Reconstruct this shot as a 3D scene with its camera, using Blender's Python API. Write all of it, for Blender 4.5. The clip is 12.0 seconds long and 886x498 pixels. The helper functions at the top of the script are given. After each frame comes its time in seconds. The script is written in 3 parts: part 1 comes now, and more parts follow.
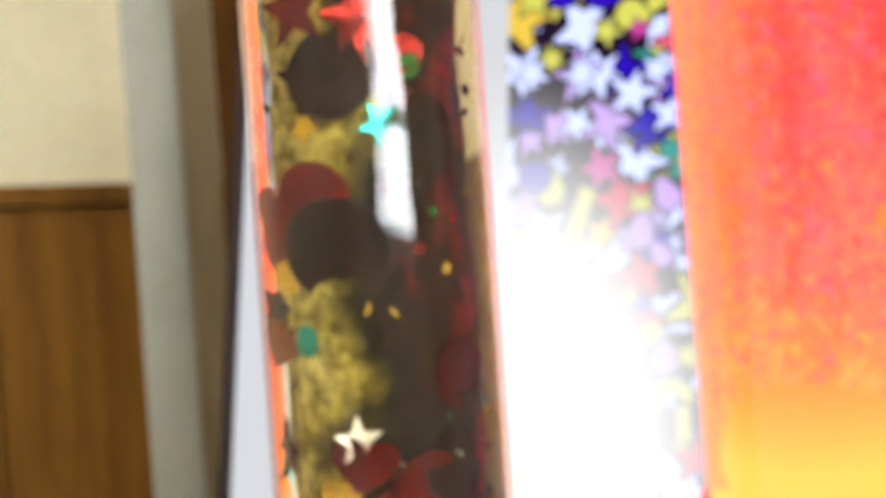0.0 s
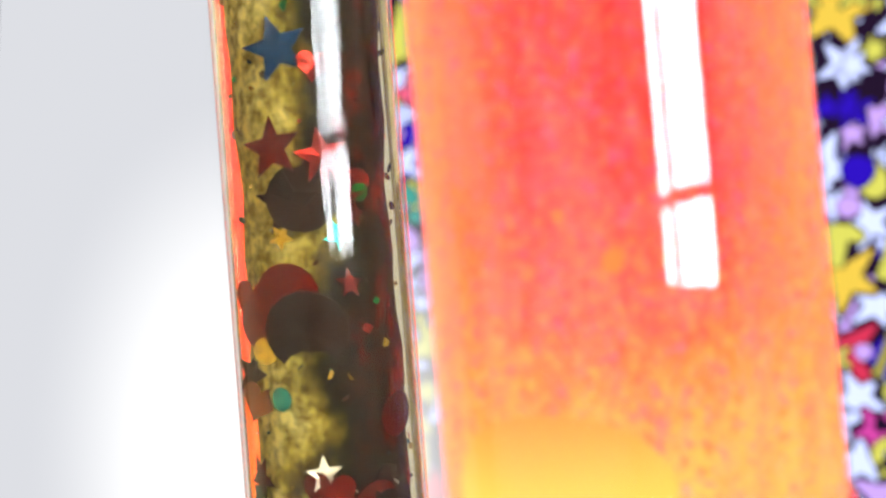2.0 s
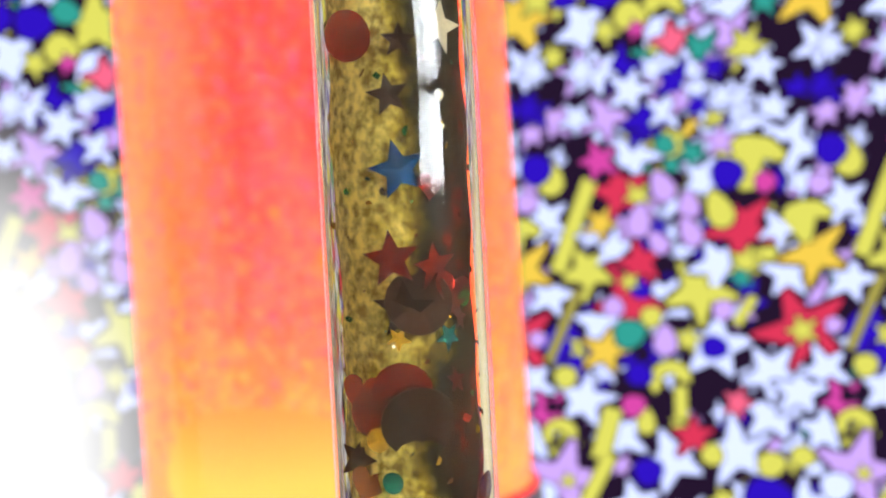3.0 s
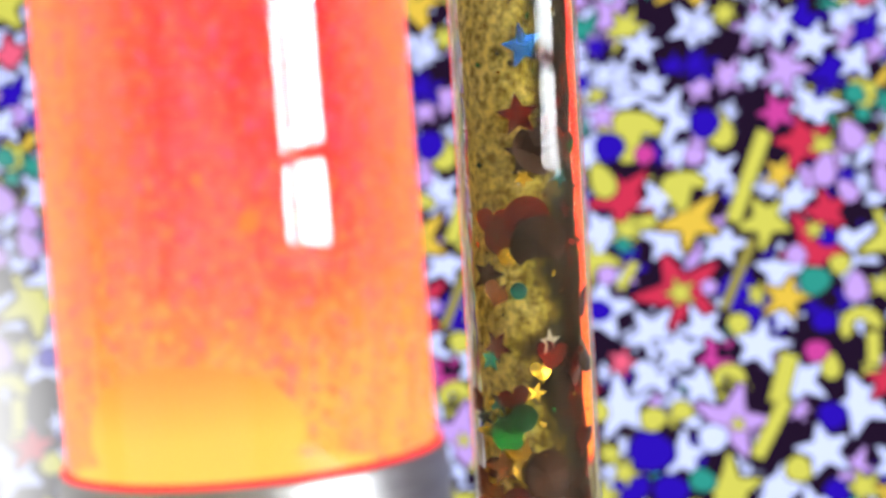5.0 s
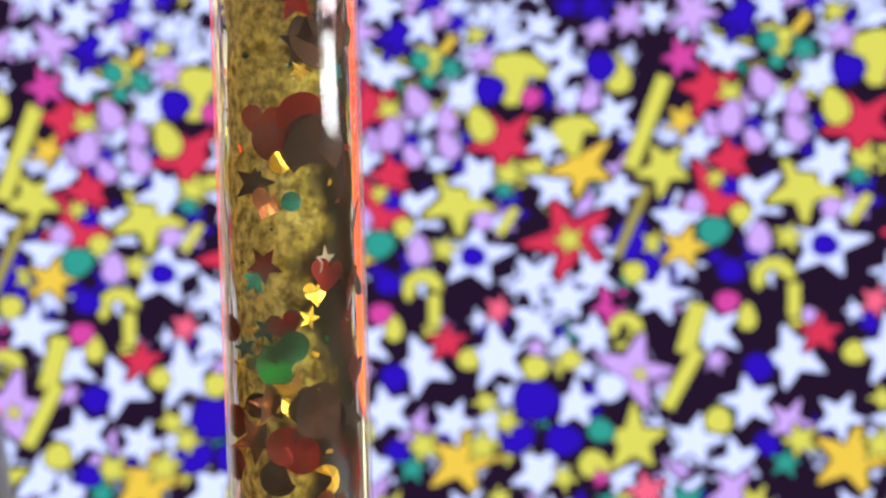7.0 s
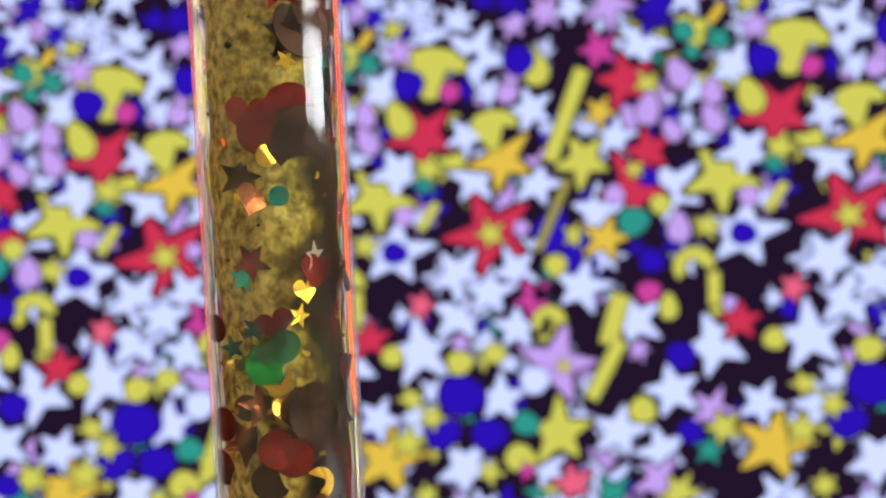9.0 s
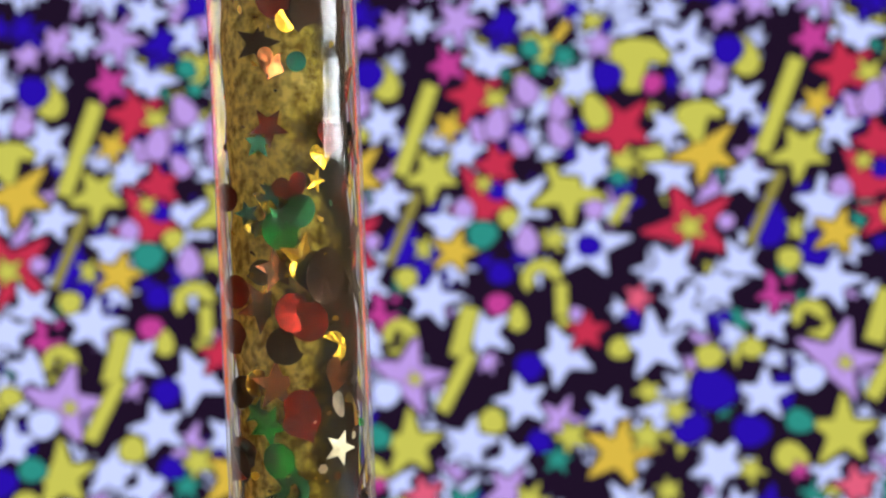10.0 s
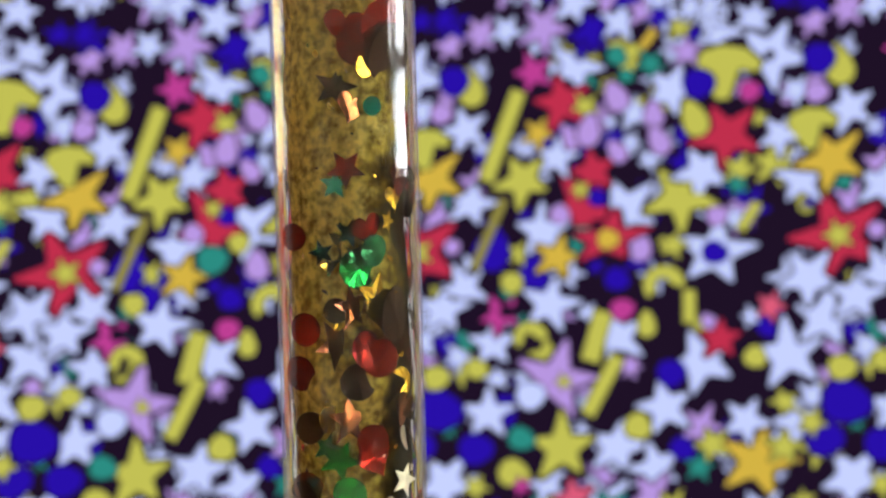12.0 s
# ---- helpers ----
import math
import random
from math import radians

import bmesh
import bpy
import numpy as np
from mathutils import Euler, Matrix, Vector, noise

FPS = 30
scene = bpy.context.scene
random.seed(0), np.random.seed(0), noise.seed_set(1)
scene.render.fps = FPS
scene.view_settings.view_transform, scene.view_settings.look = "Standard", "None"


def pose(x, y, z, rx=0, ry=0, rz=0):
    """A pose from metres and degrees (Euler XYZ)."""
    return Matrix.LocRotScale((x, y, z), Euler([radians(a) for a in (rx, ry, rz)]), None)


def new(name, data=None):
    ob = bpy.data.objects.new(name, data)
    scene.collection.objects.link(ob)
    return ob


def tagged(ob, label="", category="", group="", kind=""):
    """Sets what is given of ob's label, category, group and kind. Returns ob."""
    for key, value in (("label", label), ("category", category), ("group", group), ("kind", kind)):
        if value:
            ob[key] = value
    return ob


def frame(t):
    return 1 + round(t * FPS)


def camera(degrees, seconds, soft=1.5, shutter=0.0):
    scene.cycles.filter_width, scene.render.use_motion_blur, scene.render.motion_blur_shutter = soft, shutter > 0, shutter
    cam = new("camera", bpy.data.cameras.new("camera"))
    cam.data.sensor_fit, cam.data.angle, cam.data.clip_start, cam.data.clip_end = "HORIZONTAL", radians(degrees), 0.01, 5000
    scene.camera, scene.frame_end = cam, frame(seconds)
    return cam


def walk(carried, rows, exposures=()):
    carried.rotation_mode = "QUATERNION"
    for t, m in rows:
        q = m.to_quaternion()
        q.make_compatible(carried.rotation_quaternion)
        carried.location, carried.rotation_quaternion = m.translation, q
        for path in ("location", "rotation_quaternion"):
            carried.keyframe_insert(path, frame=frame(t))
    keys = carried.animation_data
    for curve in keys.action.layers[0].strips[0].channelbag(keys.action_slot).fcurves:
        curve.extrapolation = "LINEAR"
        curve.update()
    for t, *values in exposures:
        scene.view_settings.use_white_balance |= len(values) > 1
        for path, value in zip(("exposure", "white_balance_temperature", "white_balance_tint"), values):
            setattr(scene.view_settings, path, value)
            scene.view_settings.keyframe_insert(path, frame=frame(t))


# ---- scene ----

# camera and its way: a slow arc round the tube
cam = camera(34.0, 12.0, soft=2.0)
cam.data.dof.use_dof = True
cam.data.dof.focus_distance = 0.106
cam.data.dof.aperture_fstop = 56.0
walk(cam, [
    (0.0, pose(0.06041, -0.04192, 0.02035, 90.655, 4.311, 52.602)),
    (0.5, pose(0.06178, -0.04392, 0.02038, 90.611, 4.400, 51.644)),
    (1.0, pose(0.06645, -0.05244, 0.02224, 90.967, 4.537, 49.983)),
    (1.5, pose(0.06744, -0.06010, 0.02103, 90.794, 5.114, 44.217)),
    (2.0, pose(0.06946, -0.06676, 0.02400, 91.150, 4.817, 41.231)),
    (2.5, pose(0.05634, -0.07743, 0.02110, 90.215, 3.648, 33.342)),
    (3.0, pose(0.04967, -0.09416, 0.03580, 88.666, 3.828, 25.936)),
    (3.5, pose(0.04408, -0.10206, 0.03612, 88.549, 3.281, 24.366)),
    (5.5, pose(0.03484, -0.13398, 0.02350, 87.368, 4.561, 15.035)),
    (6.0, pose(0.02344, -0.12900, 0.03300, 85.338, 3.656, 7.369)),
    (6.5, pose(0.01515, -0.12357, 0.02758, 85.856, 2.679, 0.650)),
    (8.5, pose(0.01359, -0.11116, 0.01144, 86.238, 3.292, 1.005)),
    (9.0, pose(0.00764, -0.11575, 0.02056, 85.723, 3.837, -3.155)),
    (9.5, pose(-0.00140, -0.11456, 0.01301, 86.158, 3.373, -7.057)),
    (10.0, pose(-0.00897, -0.11803, 0.00765, 87.113, 3.584, -10.494)),
    (10.5, pose(-0.01704, -0.11830, -0.00025, 87.651, 3.195, -14.245)),
    (11.0, pose(-0.02719, -0.11597, 0.00151, 87.766, 3.255, -18.027)),
    (11.5, pose(-0.03682, -0.11323, 0.00748, 87.177, 3.008, -21.463)),
    (12.0, pose(-0.04184, -0.11332, 0.01114, 87.207, 2.930, -24.200)),
], exposures=((0.0, 0.25), (1.5, 0.25), (2.5, 0.32), (3.5, 0.19), (5.5, 0.16), (6.5, 0.2), (8.5, 0.05), (9.5, -0.12), (10.5, -0.22), (12.0, -0.29)))

# ------------------------------------------------------------------ plan, in metres
RS = 0.5                      # radius of the curved screen about the tube
LAMP = (-0.2222, 0.3647)      # axis of the glowing lamp
LAMP_R = 0.0712
RIM = -0.0640                 # top of the lamp's metal base
DESK = -0.262
FLOOR, CEIL = -1.0, 1.5
EDGE, BEZ = -0.432, -0.538    # arc places of the picture's edge and of the screen's end
END = 0.44

# ------------------------------------------------------------------ light
world = bpy.data.worlds.new("world")
scene.world = world
world.use_nodes = True
wn = world.node_tree.nodes
sky = wn.new("ShaderNodeTexSky")
sky.sky_type, sky.sun_disc = "NISHITA", False
sky.sun_elevation, sky.sun_rotation = radians(35), radians(200)
world.node_tree.links.new(sky.outputs[0], wn["Background"].inputs[0])
wn["Background"].inputs[1].default_value = 0.1
SKY_GLOW = 40.0
LAMP_POWER = 2.8

# ------------------------------------------------------------------ materials
def material(name):
    m = bpy.data.materials.new(name)
    m.use_nodes = True
    nt = m.node_tree
    nt.nodes.clear()
    out = nt.nodes.new("ShaderNodeOutputMaterial")
    return m, nt, out


def node(nt, kind, **values):
    n = nt.nodes.new(kind)
    for k, v in values.items():
        n.inputs[k.replace("_", " ")].default_value = v
    return n


def noise_of(nt, scale, detail=4.0, stretch=(1, 1, 1)):
    co = nt.nodes.new("ShaderNodeTexCoord")
    mp = nt.nodes.new("ShaderNodeMapping")
    mp.inputs["Scale"].default_value = stretch
    n = nt.nodes.new("ShaderNodeTexNoise")
    n.inputs["Scale"].default_value, n.inputs["Detail"].default_value = scale, detail
    nt.links.new(co.outputs["Object"], mp.inputs[0])
    nt.links.new(mp.outputs[0], n.inputs["Vector"])
    return n


def ramp(nt, fac, stops):
    r = nt.nodes.new("ShaderNodeValToRGB")
    el = r.color_ramp.elements
    while len(el) < len(stops):
        el.new(0.5)
    for e, (p, c) in zip(el, stops):
        e.position, e.color = p, (*c, 1)
    nt.links.new(fac, r.inputs[0])
    return r


def surface(name, dark, light, scale=8.0, rough=0.5, metal=0.0, bump=0.1, stretch=(1, 1, 1), spec=0.5, relief=0.002):
    """An opaque surface whose colour drifts between two tones at two scales, with fine relief."""
    m, nt, out = material(name)
    p = nt.nodes.new("ShaderNodeBsdfPrincipled")
    n1, n2 = noise_of(nt, scale, 5.0, stretch), noise_of(nt, scale * 9, 6.0, stretch)
    mix = nt.nodes.new("ShaderNodeMath")
    mix.operation = "MULTIPLY_ADD"
    mix.inputs[1].default_value = 0.35
    nt.links.new(n2.outputs["Fac"], mix.inputs[0])
    half = nt.nodes.new("ShaderNodeMath")
    half.operation = "MULTIPLY"
    half.inputs[1].default_value = 0.65
    nt.links.new(n1.outputs["Fac"], half.inputs[0])
    nt.links.new(half.outputs[0], mix.inputs[2])
    r = ramp(nt, mix.outputs[0], [(0.3, dark), (0.7, light)])
    nt.links.new(r.outputs[0], p.inputs["Base Color"])
    p.inputs["Roughness"].default_value, p.inputs["Metallic"].default_value = rough, metal
    p.inputs["Specular IOR Level"].default_value = spec
    b = nt.nodes.new("ShaderNodeBump")
    b.inputs["Strength"].default_value, b.inputs["Distance"].default_value = bump, relief
    nt.links.new(n2.outputs["Fac"], b.inputs["Height"])
    nt.links.new(b.outputs[0], p.inputs["Normal"])
    nt.links.new(p.outputs[0], out.inputs[0])
    return m


def clear(name, tint, ior, rough=0.02, streak=0.0, haze=0.0, power=4.0):
    """Thin clear wall: lets light through and mirrors the room by Fresnel."""
    m, nt, out = material(name)
    t = node(nt, "ShaderNodeBsdfTransparent", Color=(*tint, 1))
    g = node(nt, "ShaderNodeBsdfGlossy", Roughness=rough)
    lw = node(nt, "ShaderNodeLayerWeight", Blend=0.5)
    pw = nt.nodes.new("ShaderNodeMath")
    pw.operation = "POWER"
    pw.inputs[1].default_value = power
    nt.links.new(lw.outputs["Facing"], pw.inputs[0])
    f0 = ((ior - 1) / (ior + 1)) ** 2
    f = nt.nodes.new("ShaderNodeMath")
    f.operation = "MULTIPLY_ADD"
    f.inputs[1].default_value, f.inputs[2].default_value = 0.9 - f0, f0
    nt.links.new(pw.outputs[0], f.inputs[0])
    mix = nt.nodes.new("ShaderNodeMixShader")
    if streak:
        n = noise_of(nt, 900.0, 3.0, (1, 1, 0.06))
        b = nt.nodes.new("ShaderNodeBump")
        b.inputs["Strength"].default_value, b.inputs["Distance"].default_value = streak, 0.0003
        nt.links.new(n.outputs["Fac"], b.inputs["Height"])
        nt.links.new(b.outputs[0], g.inputs["Normal"])
    nt.links.new(f.outputs[0], mix.inputs[0])
    nt.links.new(t.outputs[0], mix.inputs[1])
    nt.links.new(g.outputs[0], mix.inputs[2])
    body = mix.outputs[0]
    if haze:
        n2 = noise_of(nt, 700.0, 4.0, (1, 1, 0.12))
        r2 = ramp(nt, n2.outputs["Fac"], [(0.35, (haze * 0.4,) * 3), (0.7, (haze * 1.6,) * 3)])
        d = node(nt, "ShaderNodeBsdfDiffuse", Color=(0.62, 0.58, 0.50, 1))
        tl = node(nt, "ShaderNodeBsdfTranslucent", Color=(0.8, 0.77, 0.7, 1))
        both = node(nt, "ShaderNodeMixShader", Fac=0.6)
        last = nt.nodes.new("ShaderNodeMixShader")
        nt.links.new(d.outputs[0], both.inputs[1])
        nt.links.new(tl.outputs[0], both.inputs[2])
        nt.links.new(r2.outputs[0], last.inputs[0])
        nt.links.new(body, last.inputs[1])
        nt.links.new(both.outputs[0], last.inputs[2])
        body = last.outputs[0]
    nt.links.new(body, out.inputs[0])
    return m


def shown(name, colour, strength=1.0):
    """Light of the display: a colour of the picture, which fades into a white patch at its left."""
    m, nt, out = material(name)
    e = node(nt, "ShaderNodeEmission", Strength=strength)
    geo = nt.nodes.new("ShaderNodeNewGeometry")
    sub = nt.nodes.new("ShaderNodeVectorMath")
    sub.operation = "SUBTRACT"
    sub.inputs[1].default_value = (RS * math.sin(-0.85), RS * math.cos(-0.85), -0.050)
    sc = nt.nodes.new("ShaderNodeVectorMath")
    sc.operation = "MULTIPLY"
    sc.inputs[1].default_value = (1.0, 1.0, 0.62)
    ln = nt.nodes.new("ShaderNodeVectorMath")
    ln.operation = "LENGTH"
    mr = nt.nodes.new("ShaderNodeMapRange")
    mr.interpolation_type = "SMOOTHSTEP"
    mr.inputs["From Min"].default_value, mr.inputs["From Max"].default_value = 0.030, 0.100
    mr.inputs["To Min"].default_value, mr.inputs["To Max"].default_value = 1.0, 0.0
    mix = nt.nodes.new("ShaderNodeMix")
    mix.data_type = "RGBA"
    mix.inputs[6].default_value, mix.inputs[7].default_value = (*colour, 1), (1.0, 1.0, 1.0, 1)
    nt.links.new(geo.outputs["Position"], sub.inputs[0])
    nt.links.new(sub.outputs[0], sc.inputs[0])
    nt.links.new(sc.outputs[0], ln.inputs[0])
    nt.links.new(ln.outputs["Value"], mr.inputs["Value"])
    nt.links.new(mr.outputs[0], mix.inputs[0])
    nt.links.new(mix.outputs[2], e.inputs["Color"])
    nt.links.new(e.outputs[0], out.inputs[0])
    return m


INK = {"white": (0.70, 0.79, 1.26), "black": (0.016, 0.007, 0.024), "navy": (0.026, 0.006, 0.48), "yellow": (0.66, 0.645, 0.11),
       "magenta": (0.62, 0.06, 0.36), "red": (0.64, 0.035, 0.09), "lilac": (0.58, 0.37, 0.90), "orange": (0.80, 0.55, 0.07),
       "teal": (0.03, 0.32, 0.27), "pink": (0.85, 0.13, 0.24), "olive": (0.36, 0.32, 0.07)}
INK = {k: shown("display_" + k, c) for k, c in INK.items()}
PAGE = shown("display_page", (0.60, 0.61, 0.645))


def glowing(name, stops, z0, z1, cloud=0.36):
    """Lit liquid or wax: colour by height over the bulb, with drifting clouds."""
    m, nt, out = material(name)
    e = node(nt, "ShaderNodeEmission", Strength=LAMP_POWER)
    geo = nt.nodes.new("ShaderNodeNewGeometry")
    sep = nt.nodes.new("ShaderNodeSeparateXYZ")
    nt.links.new(geo.outputs["Position"], sep.inputs[0])
    mr = nt.nodes.new("ShaderNodeMapRange")
    mr.inputs["From Min"].default_value, mr.inputs["From Max"].default_value = z0, z1
    nt.links.new(sep.outputs["Z"], mr.inputs["Value"])
    n = noise_of(nt, 22.0, 5.0, (1, 1, 1.4))
    add = nt.nodes.new("ShaderNodeMath")
    add.operation = "MULTIPLY_ADD"
    add.inputs[1].default_value = cloud
    nt.links.new(n.outputs["Fac"], add.inputs[0])
    nt.links.new(mr.outputs[0], add.inputs[2])
    off = nt.nodes.new("ShaderNodeMath")
    off.operation = "SUBTRACT"
    off.inputs[1].default_value = cloud / 2
    nt.links.new(add.outputs[0], off.inputs[0])
    r = ramp(nt, off.outputs[0], stops)
    colour = r.outputs[0]
    nt.links.new(colour, e.inputs["Color"])
    nt.links.new(e.outputs[0], out.inputs[0])
    return m




def lit_liquid(name):
    """Lit liquid of the lamp: red above, orange and yellow over the bulb, clouded and full of glitter; the glass's
    paler edge bands are painted in by the side walls.
    """
    m, nt, out = material(name)
    e = node(nt, "ShaderNodeEmission", Strength=LAMP_POWER)

    def math_of(op, a, b):
        n = nt.nodes.new("ShaderNodeMath")
        n.operation = op
        for i, v in enumerate((a, b)):
            if isinstance(v, (int, float)):
                n.inputs[i].default_value = v
            else:
                nt.links.new(v, n.inputs[i])
        return n.outputs[0]

    def blend(fac, a, tone):
        mix = nt.nodes.new("ShaderNodeMix")
        mix.data_type = "RGBA"
        mix.inputs[7].default_value = (*tone, 1)
        nt.links.new(fac, mix.inputs[0])
        nt.links.new(a, mix.inputs[6])
        return mix.outputs[2]

    geo = nt.nodes.new("ShaderNodeNewGeometry")
    sep = nt.nodes.new("ShaderNodeSeparateXYZ")
    nt.links.new(geo.outputs["Position"], sep.inputs[0])
    height = nt.nodes.new("ShaderNodeMapRange")
    height.inputs["From Min"].default_value, height.inputs["From Max"].default_value = RIM, RIM + 0.12
    nt.links.new(sep.outputs["Z"], height.inputs["Value"])
    cloud = noise_of(nt, 20.0, 5.0, (1, 1, 0.9))
    wisp = noise_of(nt, 75.0, 4.0, (1, 1, 0.7))
    level = math_of("ADD", height.outputs[0], math_of("MULTIPLY", math_of("SUBTRACT", cloud.outputs["Fac"], 0.5), 0.34))
    level = math_of("ADD", level, math_of("MULTIPLY", math_of("SUBTRACT", wisp.outputs["Fac"], 0.5), 0.10))
    base = ramp(nt, level, [(0.0, (1.0, 0.250, 0.042)), (0.22, (1.0, 0.215, 0.036)), (0.42, (1.0, 0.105, 0.022)), (0.60, (0.92, 0.030, 0.022)),
                            (1.0, (0.80, 0.013, 0.018))])
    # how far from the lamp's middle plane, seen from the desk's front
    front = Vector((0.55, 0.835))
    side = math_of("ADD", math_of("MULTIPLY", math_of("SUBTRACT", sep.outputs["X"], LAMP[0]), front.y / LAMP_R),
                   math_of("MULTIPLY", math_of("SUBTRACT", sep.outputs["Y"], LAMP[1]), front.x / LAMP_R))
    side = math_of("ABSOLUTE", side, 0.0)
    # paints in the bright bands that the glass scatters at the lamp's edges
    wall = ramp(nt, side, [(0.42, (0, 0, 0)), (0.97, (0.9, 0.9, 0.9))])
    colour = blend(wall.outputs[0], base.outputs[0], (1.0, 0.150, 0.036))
    low = ramp(nt, height.outputs[0], [(0.25, (1, 1, 1)), (0.95, (0.25, 0.25, 0.25))]).outputs[0]    # bright glitter hangs low
    for scale, tall, tone, lo, hi, much in ((120.0, 0.5, (0.95, 0.055, 0.075), 0.50, 0.75, 0.5), (60.0, 0.4, (0.80, 0.014, 0.014), 0.50, 0.75, 0.4), (48.0, 0.22, (0.95, 0.065, 0.060), 0.50, 0.72, 0.45), (240.0, 0.8, (1.0, 0.19, 0.036), 0.54, 0.64, 0.6), (210.0, 0.9, (0.85, 0.035, 0.095), 0.58, 0.68, 0.65), (300.0, 1.0, (0.80, 0.020, 0.012), 0.57, 0.67, 0.5), (1100.0, 0.9, (1.0, 0.24, 0.05), 0.55, 0.64, 0.8),
                                            (900.0, 0.9, (1.0, 0.20, 0.045), 0.56, 0.66, 0.7), (700.0, 1.0, (0.80, 0.060, 0.130), 0.60, 0.70, 0.7), (800.0, 1.1, (0.8, 0.022, 0.010), 0.58, 0.69, 0.5)):
        n = noise_of(nt, scale, 2.0, (1, 1, tall))
        fac = ramp(nt, n.outputs["Fac"], [(lo, (0, 0, 0)), (hi, (much,) * 3)]).outputs[0]
        if tone[1] > 0.12:
            fac = math_of("MULTIPLY", fac, low)
        colour = blend(fac, colour, tone)
    nt.links.new(colour, e.inputs["Color"])
    nt.links.new(e.outputs[0], out.inputs[0])
    return m


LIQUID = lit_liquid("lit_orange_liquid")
WAX = glowing("lit_yellow_wax", [(0.0, (1.0, 0.25, 0.045)), (0.20, (1.0, 0.24, 0.042)), (0.46, (1.0, 0.150, 0.030)), (0.66, (1.0, 0.095, 0.022))], RIM, 0.015, cloud=0.10)
LAMP_GLASS = clear("lamp_glass", (1.0, 0.98, 0.97), 1.62, 0.015, power=8.0)
TUBE_GLASS = clear("tube_acrylic", (0.97, 0.97, 0.95), 1.42, 0.03, 0.25, 0.03)
WATER, nt, out = material("clear_liquid")
g = node(nt, "ShaderNodeBsdfGlass", Color=(0.95, 0.90, 0.74, 1), Roughness=0.0, IOR=1.10)
nt.links.new(g.outputs[0], out.inputs[0])
ALU = surface("brushed_aluminium", (0.27, 0.26, 0.25), (0.40, 0.385, 0.37), 30.0, 0.32, 1.0, 0.15, (1, 1, 12))
# the rim is no source; its emission paints in lamp light shining through
RED_GLOW = glowing("lit_red_rim", [(0.0, (0.5, 0.02, 0.02)), (1.0, (0.5, 0.03, 0.03))], RIM - 0.01, RIM + 0.01)
PLASTIC = surface("black_bezel_plastic", (0.010, 0.006, 0.005), (0.020, 0.012, 0.009), 40.0, 0.6, spec=0.08)
DESKWOOD = surface("desk_wood", (0.20, 0.11, 0.05), (0.34, 0.20, 0.10), 5.0, 0.4, 0.0, 0.2, (1, 8, 1))
CABWOOD = surface("cabinet_wood", (0.075, 0.026, 0.001), (0.21, 0.088, 0.009), 9.0, 0.55, 0.0, 0.25, (1, 6, 0.5), 0.15)
BROWN = surface("dark_brown_board", (0.055, 0.018, 0.002), (0.12, 0.045, 0.006), 10.0, 0.7, 0.0, 0.2, (6, 6, 0.5), 0.1)
TAN = surface("tan_board", (0.20, 0.13, 0.045), (0.31, 0.205, 0.075), 8.0, 0.6, 0.0, 0.2, (6, 6, 0.5))
POST = surface("olive_grey_paint", (0.25, 0.24, 0.165), (0.33, 0.31, 0.225), 8.0, 0.5, 0.0, 0.1)
PLASTER = surface("cream_plaster", (0.70, 0.61, 0.38), (0.84, 0.75, 0.50), 6.0, 0.8, 0.0, 0.3)
WALLPAINT = surface("warm_wall_paint", (0.70, 0.64, 0.50), (0.80, 0.74, 0.61), 4.0, 0.8, 0.0, 0.2)
CEILPAINT = surface("ceiling_paint", (0.74, 0.73, 0.70), (0.80, 0.79, 0.77), 4.0, 0.9)
FLOORWOOD = surface("floor_wood", (0.16, 0.09, 0.045), (0.28, 0.17, 0.09), 4.0, 0.5, 0.0, 0.2, (8, 1, 1))
FRAMEWHITE = surface("white_window_paint", (0.70, 0.70, 0.68), (0.80, 0.80, 0.79), 10.0, 0.4)
CAPPLASTIC = surface("cap_plastic", (0.45, 0.03, 0.10), (0.6, 0.06, 0.16), 60.0, 0.3)


def foil(name, colour, rough=0.14, metal=0.92):
    return surface(name, tuple(c * 0.6 for c in colour), colour, 1.5, rough, metal, 0.6, relief=0.000015)


FOIL = {"gold": foil("gold_foil", (0.85, 0.55, 0.06)), "silver": foil("silver_foil", (0.92, 0.90, 0.84), 0.3), "copper": foil("copper_foil", (0.34, 0.11, 0.045), 0.2),
        "red": foil("red_foil", (0.17, 0.007, 0.005), 0.22, 0.9), "darkred": foil("dark_red_foil", (0.26, 0.010, 0.006), 0.14, 0.85), "green": foil("green_foil", (0.012, 0.34, 0.07)),
        "darkgreen": foil("dark_green_foil", (0.02, 0.13, 0.06)), "teal": foil("teal_foil", (0.02, 0.34, 0.38)), "darkteal": foil("dark_teal_foil", (0.01, 0.09, 0.12)),
        "blue": foil("blue_foil", (0.015, 0.10, 0.40)), "black": foil("black_foil", (0.035, 0.014, 0.010), 0.35)}


